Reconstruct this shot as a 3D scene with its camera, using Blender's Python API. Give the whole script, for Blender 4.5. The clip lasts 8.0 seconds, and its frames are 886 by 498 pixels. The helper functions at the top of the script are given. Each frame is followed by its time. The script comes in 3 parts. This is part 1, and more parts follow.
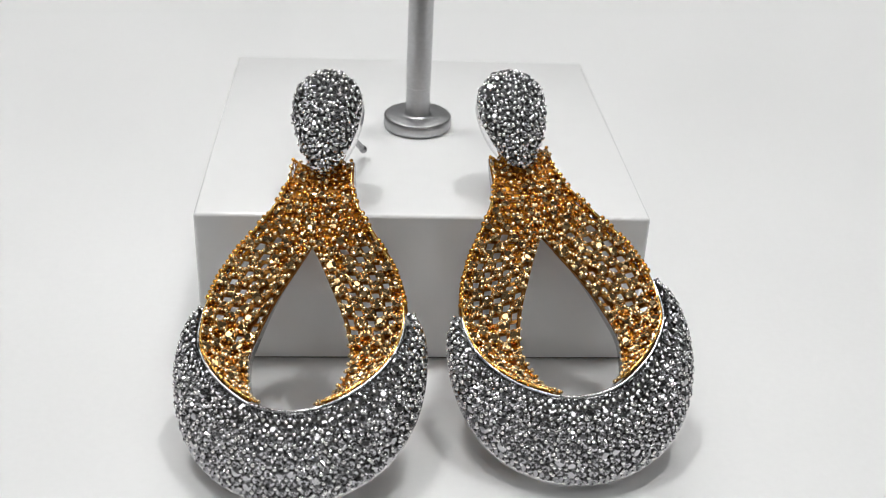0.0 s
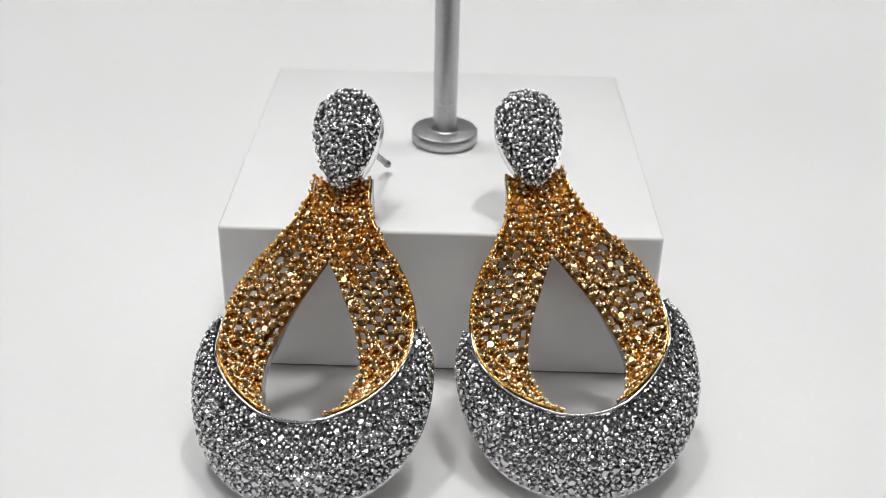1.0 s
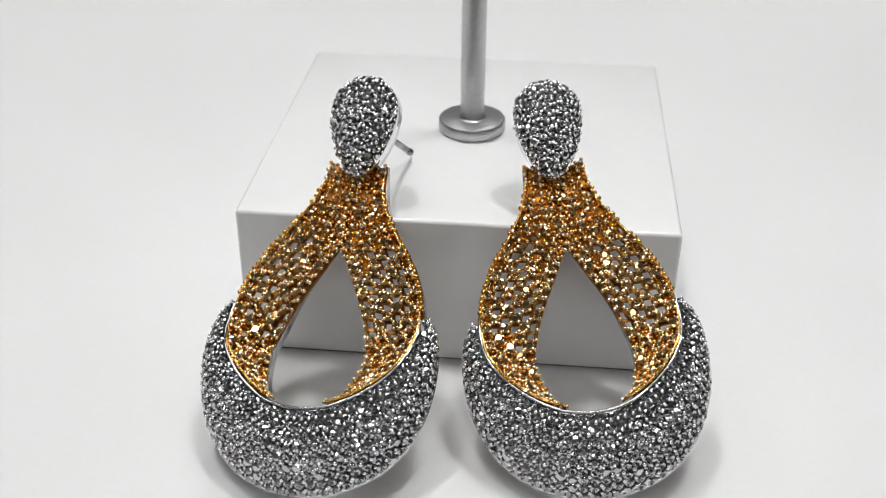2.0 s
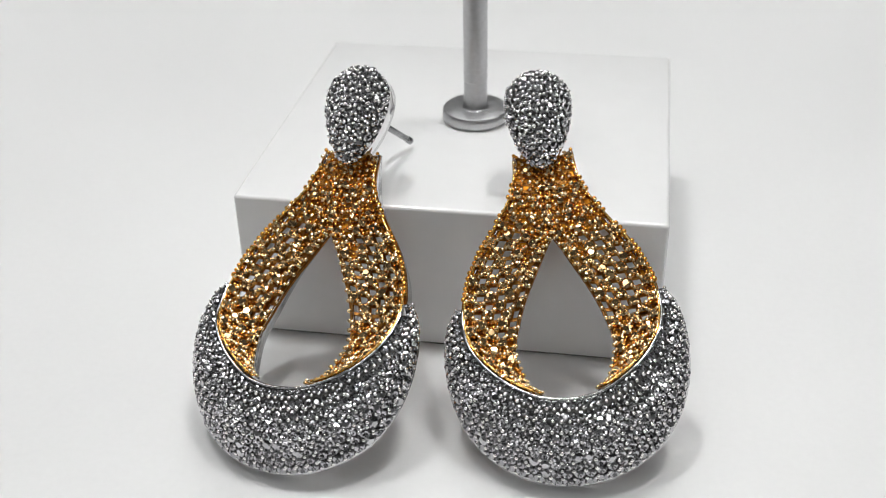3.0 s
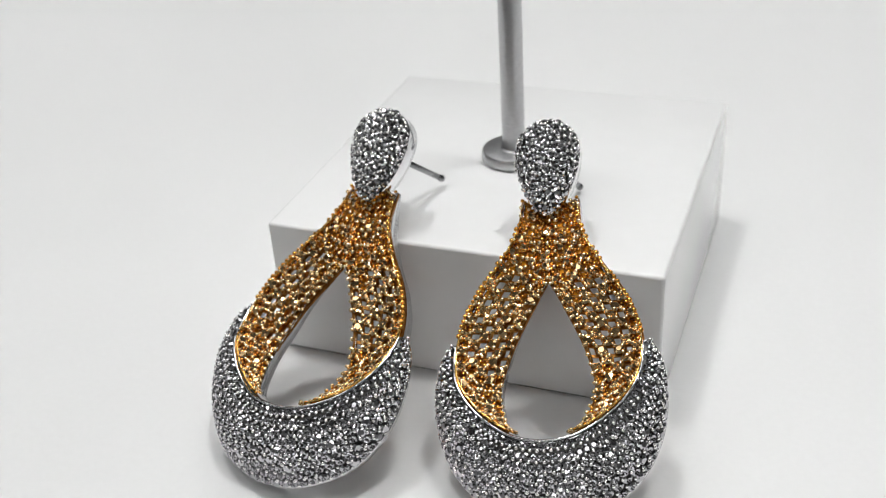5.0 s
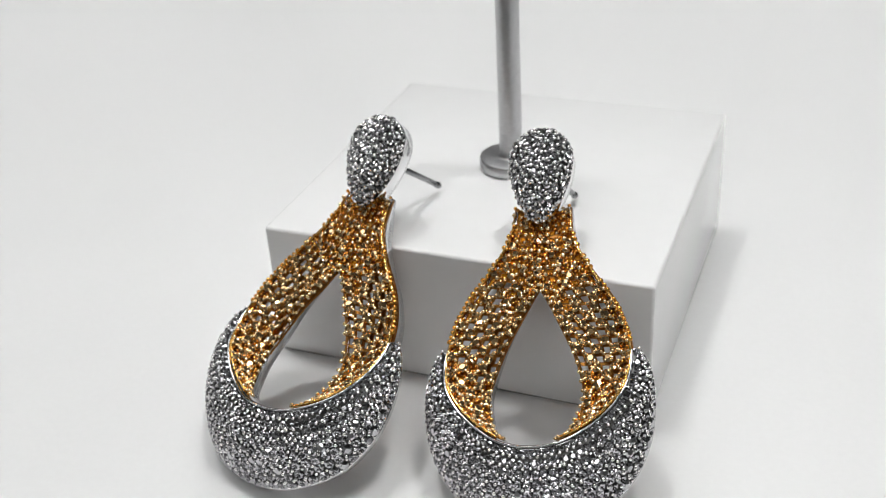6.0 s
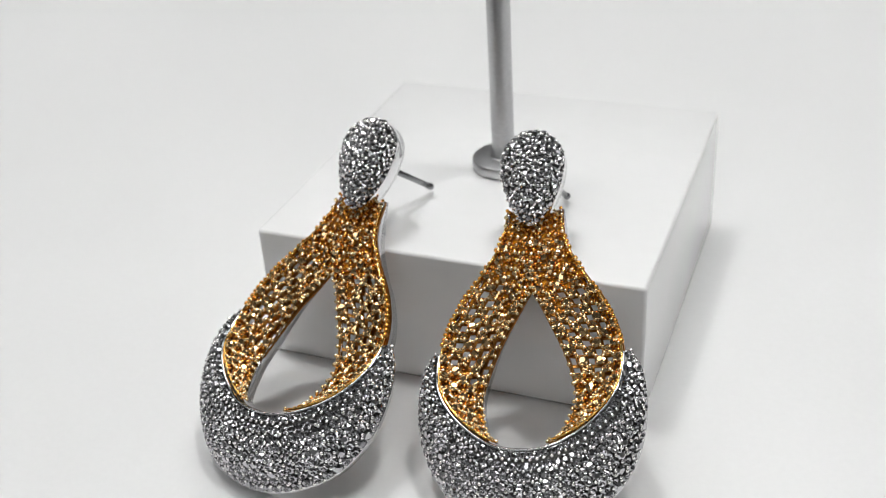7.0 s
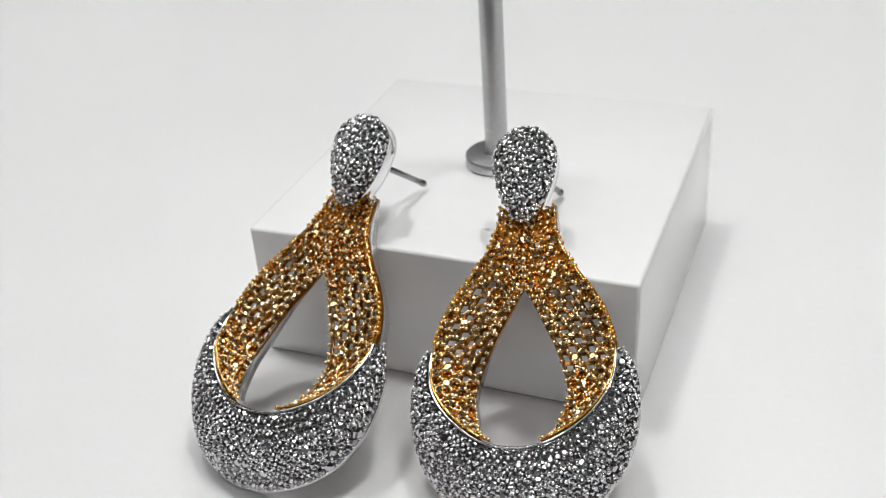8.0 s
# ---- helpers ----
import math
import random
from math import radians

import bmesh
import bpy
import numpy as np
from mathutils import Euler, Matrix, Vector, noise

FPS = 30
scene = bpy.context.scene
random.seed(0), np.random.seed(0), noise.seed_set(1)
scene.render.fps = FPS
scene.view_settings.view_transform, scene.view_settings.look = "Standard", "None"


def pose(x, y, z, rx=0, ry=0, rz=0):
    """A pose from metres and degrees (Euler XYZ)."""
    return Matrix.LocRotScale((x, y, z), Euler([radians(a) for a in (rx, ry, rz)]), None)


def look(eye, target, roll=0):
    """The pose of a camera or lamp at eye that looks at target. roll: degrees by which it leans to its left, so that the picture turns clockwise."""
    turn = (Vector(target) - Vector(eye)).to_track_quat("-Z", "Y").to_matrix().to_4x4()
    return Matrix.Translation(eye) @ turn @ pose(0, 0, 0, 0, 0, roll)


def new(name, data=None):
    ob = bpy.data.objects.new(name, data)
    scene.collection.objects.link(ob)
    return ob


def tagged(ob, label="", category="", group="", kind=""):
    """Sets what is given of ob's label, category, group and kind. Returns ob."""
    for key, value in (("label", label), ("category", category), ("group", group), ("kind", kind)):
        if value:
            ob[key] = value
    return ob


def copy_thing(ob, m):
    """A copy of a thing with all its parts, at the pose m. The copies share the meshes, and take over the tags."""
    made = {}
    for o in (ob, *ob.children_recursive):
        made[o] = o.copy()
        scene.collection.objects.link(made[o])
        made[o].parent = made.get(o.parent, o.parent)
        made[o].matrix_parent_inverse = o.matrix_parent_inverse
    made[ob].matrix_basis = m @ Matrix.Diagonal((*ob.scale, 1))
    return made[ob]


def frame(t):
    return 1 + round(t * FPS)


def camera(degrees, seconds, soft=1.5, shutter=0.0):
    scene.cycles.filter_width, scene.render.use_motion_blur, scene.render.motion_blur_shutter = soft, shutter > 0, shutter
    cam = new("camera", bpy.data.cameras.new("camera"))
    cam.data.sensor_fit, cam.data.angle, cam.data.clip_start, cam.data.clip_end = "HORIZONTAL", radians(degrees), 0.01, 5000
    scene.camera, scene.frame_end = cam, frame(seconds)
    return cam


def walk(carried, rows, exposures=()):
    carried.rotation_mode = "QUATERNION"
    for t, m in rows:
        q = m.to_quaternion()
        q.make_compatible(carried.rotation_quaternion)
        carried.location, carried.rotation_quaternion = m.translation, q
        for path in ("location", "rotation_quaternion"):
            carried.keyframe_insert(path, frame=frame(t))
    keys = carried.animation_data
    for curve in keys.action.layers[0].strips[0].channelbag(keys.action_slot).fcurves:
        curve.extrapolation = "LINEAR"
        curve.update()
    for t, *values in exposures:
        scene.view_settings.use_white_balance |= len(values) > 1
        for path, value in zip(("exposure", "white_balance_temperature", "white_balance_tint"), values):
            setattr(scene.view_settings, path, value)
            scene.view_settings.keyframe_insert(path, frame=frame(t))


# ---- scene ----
cam = camera(42.91, 8.0, soft=0.6)
cam.data.dof.use_dof, cam.data.dof.focus_distance, cam.data.dof.aperture_fstop = True, 0.157, 26.0
PATH = [
    (0, (-0.00859, -0.14011, 0.09935), (0.00183, -0.01024, 0.02502), 2.81),
    (0.5, (-0.00447, -0.14152, 0.10387), (0.00131, -0.01185, 0.02868), 2.24),
    (1, (0.00133, -0.14182, 0.10473), (0.00039, -0.01238, 0.02895), 1.39),
    (1.2, (0.00346, -0.14103, 0.10628), (-0.00034, -0.01271, 0.02869), 1.19),
    (2.3, (0.01490, -0.13963, 0.10583), (0.00034, -0.01285, 0.02701), 0.13),
    (2.5, (0.01752, -0.13987, 0.10775), (0.00120, -0.01364, 0.02837), -0.12),
    (3, (0.02515, -0.14057, 0.10679), (0.00228, -0.01532, 0.02748), -1.22),
    (3.5, (0.03196, -0.14069, 0.10776), (0.00342, -0.01641, 0.02878), -1.62),
    (4, (0.04004, -0.13986, 0.11148), (0.00382, -0.01764, 0.03241), -2.55),
    (4.5, (0.04564, -0.13801, 0.11336), (0.00222, -0.01823, 0.03421), -3.53),
    (5, (0.05411, -0.13751, 0.11432), (0.00564, -0.01878, 0.03650), -4.02),
    (5.2, (0.05526, -0.13758, 0.11460), (0.00620, -0.01870, 0.03741), -3.66),
    (6.3, (0.05899, -0.13687, 0.11507), (0.00768, -0.01877, 0.03812), -3.93),
    (6.5, (0.05955, -0.13626, 0.11590), (0.00794, -0.01869, 0.03835), -4.12),
    (7, (0.05879, -0.13608, 0.11689), (0.00838, -0.01852, 0.03853), -4.10),
    (7.5, (0.05935, -0.13542, 0.11651), (0.00886, -0.01792, 0.03812), -4.10),
    (8, (0.05981, -0.13490, 0.11626), (0.00926, -0.01758, 0.03764), -4.35),
]
walk(cam, [(t, look(eye, target, roll)) for t, eye, target, roll in PATH])

# ---- world and light ----
world = bpy.data.worlds.new("world")
scene.world = world
world.use_nodes = True
world.node_tree.nodes["Background"].inputs[0].default_value = (0.75, 0.8, 0.9, 1)
world.node_tree.nodes["Background"].inputs[1].default_value = 0.02

MM = 0.001
scene.cycles.max_bounces, scene.cycles.glossy_bounces = 12, 8
LAMP_STRENGTH, SIDE_STRENGTH, WIDE_STRENGTH = 6.6, 2.7, 2.5
SPOT_STRENGTH, MAIN_STRENGTH = 120.0, 71.0


# ---- materials ----
def material(name, color=(0.8, 0.8, 0.8), rough=0.5, metal=0.0, ior=1.5, coat=0.0,
             grain=0.0, grain_scale=200.0, stain=0.0, stain_scale=20.0, bump=0.0, bump_scale=800.0,
             rough_var=0.0, per_object=0.0):
    m = bpy.data.materials.new(name)
    m.use_nodes = True
    nt = m.node_tree
    b = nt.nodes["Principled BSDF"]
    b.inputs["Roughness"].default_value = rough
    b.inputs["Metallic"].default_value = metal
    b.inputs["IOR"].default_value = ior
    b.inputs["Coat Weight"].default_value = coat
    b.inputs["Coat Roughness"].default_value = 0.03
    b.inputs["Base Color"].default_value = (*color, 1)
    geo = nt.nodes.new("ShaderNodeNewGeometry")

    def noise_at(scale, detail=4.0):
        n = nt.nodes.new("ShaderNodeTexNoise")
        n.inputs["Scale"].default_value = scale
        n.inputs["Detail"].default_value = detail
        nt.links.new(geo.outputs["Position"], n.inputs["Vector"])
        return n.outputs["Fac"]

    def spread(fac, low, high):
        r = nt.nodes.new("ShaderNodeMapRange")
        r.inputs["From Min"].default_value, r.inputs["From Max"].default_value = 0.3, 0.7
        r.inputs["To Min"].default_value, r.inputs["To Max"].default_value = low, high
        nt.links.new(fac, r.inputs["Value"])
        return r.outputs["Result"]

    value = None
    for amount, scale in ((grain, grain_scale), (stain, stain_scale)):
        if amount:
            out = spread(noise_at(scale), 1 - amount, 1)
            if value is None:
                value = out
            else:
                mul = nt.nodes.new("ShaderNodeMath")
                mul.operation = "MULTIPLY"
                nt.links.new(value, mul.inputs[0])
                nt.links.new(out, mul.inputs[1])
                value = mul.outputs[0]
    if per_object:
        info = nt.nodes.new("ShaderNodeObjectInfo")
        r = nt.nodes.new("ShaderNodeMapRange")
        r.inputs["To Min"].default_value, r.inputs["To Max"].default_value = 1 - per_object, 1
        nt.links.new(info.outputs["Random"], r.inputs["Value"])
        value = r.outputs["Result"]
    if value is not None:
        hsv = nt.nodes.new("ShaderNodeHueSaturation")
        hsv.inputs["Color"].default_value = (*color, 1)
        nt.links.new(value, hsv.inputs["Value"])
        nt.links.new(hsv.outputs["Color"], b.inputs["Base Color"])
    if rough_var:
        nt.links.new(spread(noise_at(stain_scale * 2), max(rough - rough_var, 0.01), rough + rough_var), b.inputs["Roughness"])
    if bump:
        bp = nt.nodes.new("ShaderNodeBump")
        bp.inputs["Strength"].default_value = bump
        bp.inputs["Distance"].default_value = 0.0002
        nt.links.new(noise_at(bump_scale), bp.inputs["Height"])
        nt.links.new(bp.outputs["Normal"], b.inputs["Normal"])
    return m


def glow(name, color, strength):
    m = bpy.data.materials.new(name)
    m.use_nodes = True
    nt = m.node_tree
    nt.nodes.clear()
    e = nt.nodes.new("ShaderNodeEmission")
    e.inputs[0].default_value = (*color, 1)
    e.inputs[1].default_value = strength
    o = nt.nodes.new("ShaderNodeOutputMaterial")
    nt.links.new(e.outputs[0], o.inputs[0])
    return m


TABLE = material("white_laminate", (0.77, 0.77, 0.77), 0.38, grain=0.02, grain_scale=900, stain=0.03, stain_scale=14,
                 bump=0.05, bump_scale=2500, rough_var=0.06)
LACQUER = material("white_lacquer", (0.89, 0.89, 0.89), 0.16, coat=0.5, grain=0.015, grain_scale=300, stain=0.02, stain_scale=40,
                   bump=0.02, bump_scale=400)
SATIN = material("satin_steel", (0.56, 0.56, 0.57), 0.38, 1.0, grain=0.10, grain_scale=1500, bump=0.10, bump_scale=4000)
RHODIUM = material("polished_rhodium", (0.80, 0.80, 0.81), 0.09, 1.0, grain=0.06, grain_scale=900)
PRONG = material("bright_prong_metal", (1.0, 0.995, 0.985), 0.25, 1.0, grain=0.05, grain_scale=900)
GOLD_PRONG = material("gold_prong_metal", (1.0, 0.76, 0.43), 0.25, 1.0, grain=0.12, grain_scale=500)
# shaded copy of the gold beads: orange of gold reflecting gold is in the colour
DEEP_PRONG = material("shaded_gold_prong_metal", (0.97, 0.47, 0.09), 0.26, 1.0, grain=0.12, grain_scale=500)
# rhodium seats, with the shade between the stones put into the dark colour
SEAT = material("shaded_rhodium_seat", (0.11, 0.109, 0.107), 0.4, 1.0, grain=0.25, grain_scale=1600)
GOLD = material("polished_gold", (0.97, 0.62, 0.19), 0.14, 1.0, grain=0.10, grain_scale=1200)
# gold of bars and inner rail, darkened in colour for recess shade
SHADED_GOLD = material("shaded_gold", (0.34, 0.15, 0.035), 0.40, 1.0, grain=0.25, grain_scale=1600)
# gold seats; the amber glow between gold faces is put into the colour
AMBER_SEAT = material("amber_glow_seat", (0.80, 0.30, 0.025), 0.35, 1.0, grain=0.3, grain_scale=1600)
POST_STEEL = material("post_steel", (0.30, 0.30, 0.31), 0.25, 1.0, grain=0.15, grain_scale=2000)
STONE = material("foiled_white_zirconia", (0.51, 0.51, 0.53), 0.11, 0.97, ior=2.1, coat=0.6, per_object=0.14)
BRIGHT_STONE = material("bright_white_zirconia", (0.60, 0.60, 0.62), 0.05, 0.97, ior=2.1, coat=0.6, per_object=0.14)
CHAMPAGNE = material("foiled_champagne_zirconia", (0.91, 0.60, 0.28), 0.05, 0.92, ior=2.1, coat=0.6, per_object=0.25)
# wall and ceiling tones of an unseen room, set by what the stones reflect
PLASTER = material("wall_paint", (0.30, 0.30, 0.30), 0.8, grain=0.05, grain_scale=60, stain=0.05, stain_scale=2)
DARKWALL = material("grey_wall_paint", (0.4, 0.4, 0.4), 0.8, grain=0.08, grain_scale=60, stain=0.08, stain_scale=2)
CEILING = material("ceiling_paint", (0.08, 0.08, 0.08), 0.85, grain=0.05, grain_scale=80, stain=0.04, stain_scale=2)
CARPET = material("grey_carpet", (0.13, 0.13, 0.135), 0.95, grain=0.3, grain_scale=250, stain=0.1, stain_scale=3)
# near-black colour that paints the shade of the gap under the block
GAP_BLACK = material("gap_black", (0.02, 0.02, 0.02), 0.7, grain=0.2, grain_scale=900)
BACK_FILL = glow("back_fill_diffuser", (1.0, 1.0, 0.99), LAMP_STRENGTH)
SIDE_FILL = glow("side_fill_diffuser", (1.0, 1.0, 0.99), SIDE_STRENGTH)
MAIN_LAMP = glow("main_lamp_diffuser", (1.0, 1.0, 0.99), MAIN_STRENGTH)
WIDE_FILL = glow("wide_fill_diffuser", (1.0, 1.0, 0.99), WIDE_STRENGTH)
GLINT_SPOT = glow("glint_spot_diffuser", (1.0, 1.0, 0.99), SPOT_STRENGTH)


# ---- mesh helpers ----
def mesh_object(name, bm, mat, parent=None, label="", smooth=False, kind=""):
    me = bpy.data.meshes.new(name)
    bm.to_mesh(me)
    bm.free()
    me.materials.append(mat)
    if smooth:
        me.polygons.foreach_set("use_smooth", [True] * len(me.polygons))
    ob = new(name, me)
    if parent:
        ob.parent = parent
    return tagged(ob, label, kind=kind)


def part(name, bm, mat, parent, label="", smooth=False, kind=""):
    return mesh_object(name, bm, mat, parent, label, smooth, kind)


def data_part(name, verts, faces, mat, parent=None, label="", smooth=False, kind=""):
    me = bpy.data.meshes.new(name)
    me.from_pydata(verts, [], faces)
    me.materials.append(mat)
    if smooth:
        me.polygons.foreach_set("use_smooth", [True] * len(me.polygons))
    ob = new(name, me)
    if parent:
        ob.parent = parent
    return tagged(ob, label, kind=kind)


def box_bm(x0, y0, z0, x1, y1, z1, bevel=0.0, segments=3):
    bm = bmesh.new()
    bmesh.ops.create_cube(bm, size=1)
    for v in bm.verts:
        v.co = ((x0 + x1) / 2 + v.co.x * (x1 - x0), (y0 + y1) / 2 + v.co.y * (y1 - y0), (z0 + z1) / 2 + v.co.z * (z1 - z0))
    if bevel:
        bmesh.ops.bevel(bm, geom=bm.edges[:], offset=bevel, segments=segments, affect="EDGES", profile=0.5)
    return bm


def lathe_bm(profile, turns=48):
    """Revolves (radius, height) pairs round z."""
    bm = bmesh.new()
    rings = []
    for r, z in profile:
        if r < 1e-7:
            rings.append([bm.verts.new((0, 0, z))])
        else:
            rings.append([bm.verts.new((r * math.cos(2 * math.pi * i / turns), r * math.sin(2 * math.pi * i / turns), z)) for i in range(turns)])
    for a, b in zip(rings, rings[1:]):
        for i in range(turns):
            j = (i + 1) % turns
            if len(a) == 1:
                bm.faces.new((a[0], b[j], b[i]))
            elif len(b) == 1:
                bm.faces.new((a[i], a[j], b[0]))
            else:
                bm.faces.new((a[i], a[j], b[j], b[i]))
    bmesh.ops.recalc_face_normals(bm, faces=bm.faces[:])
    return bm


class Spline:
    """A smooth curve through a few control points, run through by 0..1."""

    def __init__(self, points):
        self.p = np.array(points, float)
        step = np.linalg.norm(np.diff(self.p, axis=0), axis=1)
        self.k = np.r_[0, np.cumsum(step)] / step.sum()
        self.m = np.gradient(self.p, self.k, axis=0)

    def __call__(self, s):
        """s runs evenly from control point to control point."""
        n = len(self.p) - 1
        x = min(max(s, 0.0), 1.0) * n
        i = min(int(x), n - 1)
        f = x - i
        h = self.k[i + 1] - self.k[i]
        a, b, ma, mb = self.p[i], self.p[i + 1], self.m[i] * h, self.m[i + 1] * h
        return (2 * f**3 - 3 * f**2 + 1) * a + (f**3 - 2 * f**2 + f) * ma + (3 * f**2 - 2 * f**3) * b + (f**3 - f**2) * mb


def unit(v):
    return v / (np.linalg.norm(v) + 1e-12)


# ---- room ----
# assumed room, out of view, that shapes the bounce light and reflections
def room():
    x0, x1, y0, y1, z0, z1 = -3.0, 3.0, -2.6, 3.4, -0.76, 1.75
    w = 0.12
    tagged(mesh_object("floor", box_bm(x0, y0, z0 - 0.1, x1, y1, z0), CARPET), "grey carpeted shop floor under the table", "floor", kind="structure")
    tagged(mesh_object("ceiling", box_bm(x0, y0, z1, x1, y1, z1 + 0.1), CEILING), "unseen ceiling, kept dark for contrast in the stones", "ceiling", kind="structure")
    for name, b, mat, text in (
        ("wall_north", (x0 - w, y1, z0, x1 + w, y1 + w, z1), PLASTER, "unseen light grey wall"),
        ("wall_south", (x0 - w, y0 - w, z0, x1 + w, y0, z1), DARKWALL, "unseen mid grey wall"),
        ("wall_west", (x0 - w, y0, z0, x0, y1, z1), PLASTER, "unseen light grey side wall"),
        ("wall_east", (x1, y0, z0, x1 + w, y1, z1), PLASTER, "unseen light grey side wall"),
    ):
        tagged(mesh_object(name, box_bm(*b), mat), text, "wall", kind="structure")


# an unseen glowing panel, added as fill light and for reflections
def ceiling_lamp(x, y, length, width, light, z=1.735):
    lamp = tagged(new("ceiling_lamp"), "added white fill light panel, out of view", "lamp", "ceiling lamps")
    lamp.location = (x, y, z)
    part("housing", box_bm(-length / 2 - 0.02, -width / 2 - 0.02, -0.012, length / 2 + 0.02, width / 2 + 0.02, 0.014, 0.004), LACQUER, lamp)
    part("diffuser", box_bm(-length / 2, -width / 2, -0.022, length / 2, width / 2, -0.0125), light, lamp, "glowing white diffuser")
    return lamp


def downlight(x, y, radius, light, z=1.735):
    lamp = tagged(new("downlight"), "small round bright overhead light, out of view", "lamp", "ceiling lamps")
    lamp.location = (x, y, z)
    part("rim", lathe_bm([(radius, -0.02), (radius + 0.02, -0.02), (radius + 0.02, 0.014), (radius, 0.014)], 40), LACQUER, lamp, "white round rim")
    part("diffuser", lathe_bm([(0, -0.016), (radius - 0.001, -0.016), (radius - 0.001, 0.0), (0, 0.0)], 40), light, lamp, "glowing round diffuser")
    return lamp


def table():
    t = tagged(new("display_table"), "white laminate display table with a smooth top", "table")
    # unseen front edge cut short so the lower stones mirror the dark floor
    part("tabletop", box_bm(-0.9, -0.068, -0.03, 0.9, 0.9, 0, 0.002), TABLE, t)
    for x in (-0.84, 0.84):
        for y in (-0.04, 0.84):
            part("leg", box_bm(x - 0.025, y - 0.025, -0.758, x + 0.025, y + 0.025, -0.0305, 0.003), SATIN, t, "satin steel leg")
    return t


# ---- display stand ----
WIDE, DEEP, HIGH = 64.7 * MM, 62.8 * MM, 24.6 * MM


def display_stand():
    s = tagged(new("display_stand"), "glossy white square block with a satin steel pole", "display stand")
    s.location = (-0.12 * MM, DEEP / 2 - 0.2 * MM, 0)
    w, h = WIDE / 2, DEEP / 2
    body = box_bm(-w, -h, 0.42 * MM, w, h, HIGH)
    low = [e for e in body.edges if all(v.co.z < 1 * MM for v in e.verts)]
    bmesh.ops.bevel(body, geom=[e for e in body.edges if e not in low], offset=0.6 * MM, segments=5, affect="EDGES", profile=0.5)
    part("block", body, LACQUER, s, "glossy white lacquered block", True)
    # black body set in the gap to draw its dark shadow line
    part("base_pad", box_bm(-w + 0.35 * MM, -h + 0.35 * MM, 0.02 * MM, w - 0.35 * MM, h - 0.35 * MM, 0.42 * MM), GAP_BLACK, s, "black filler for the shaded gap under the block")
    d = HIGH + 0.02 * MM
    part("flange", lathe_bm([(0, d), (5.1 * MM, d), (5.4 * MM, d + 0.25 * MM), (5.5 * MM, d + 0.5 * MM), (5.5 * MM, d + 1.9 * MM), (5.35 * MM, d + 2.12 * MM),
                             (5.1 * MM, d + 2.2 * MM), (0, d + 2.2 * MM)]), SATIN, s, "round satin steel flange")
    top = 112 * MM
    part("pole", lathe_bm([(0, d + 2.15 * MM), (2.35 * MM, d + 2.21 * MM), (2.12 * MM, d + 2.28 * MM), (2.0 * MM, d + 2.42 * MM), (1.95 * MM, d + 2.7 * MM), (1.94 * MM, d + 7.0 * MM), (1.88 * MM, d + 7.05 * MM), (1.88 * MM, d + 7.2 * MM), (1.98 * MM, d + 7.25 * MM),
                           (1.98 * MM, top - 0.4 * MM), (1.6 * MM, top), (0, top)], 32), SATIN, s, "satin steel pole")
    for ob in s.children:
        if ob.name.startswith(("flange", "pole", "block")):
            ob.data.set_sharp_from_angle(angle=radians(35))
            ob.data.polygons.foreach_set("use_smooth", [True] * len(ob.data.polygons))
    return s


# ---- earrings: all sizes in millimetres along u (across), v (up the drop), n (out of its face) ----
RIM = Spline([(4.10, 14.40, 1.13), (4.83, 8.97, 1.13), (7.81, 3.50, 0.71), (10.69, -0.70, 0.02), (12.67, -5.22, -0.42),
              (13.34, -9.96, -0.27), (12.40, -14.35, 0.78), (9.85, -17.95, 1.28), (6.72, -20.54, 1.69), (4.07, -22.11, 2.08)])
INNER = Spline([(0.05, 12.50, 1.20), (0.05, 8.00, 1.50), (0.05, 1.70, 0.66), (1.68, -0.95, -0.12), (3.79, -4.93, -0.45),
                (5.98, -10.21, -1.26), (6.87, -14.95, -1.12), (6.18, -18.38, -0.14), (5.03, -21.08, 0.91), (3.59, -22.10, 1.85)])
CREST = [(13.52, -8.30, -0.34), (13.56, -9.93, -0.22), (12.78, -14.45, 0.88), (10.24, -18.34, 1.44), (7.12, -21.04, 1.90), (4.16, -22.76, 2.40)]
EDGE = [(14.45, -7.70, -1.24), (15.73, -10.01, -1.64), (16.58, -16.10, -2.66), (15.61, -21.93, -3.63), (12.77, -27.19, -4.29), (7.46, -31.52, -3.88)]


def whole(half, middle):
    """Both halves of a curve that is the same on either side of the drop."""
    return Spline(half + [middle] + [(-u, v, n) for u, v, n in reversed(half)])


CREST_ALL = whole(CREST, (0, -23.52, 2.61))
EDGE_ALL = whole(EDGE, (0, -33.24, -4.29))


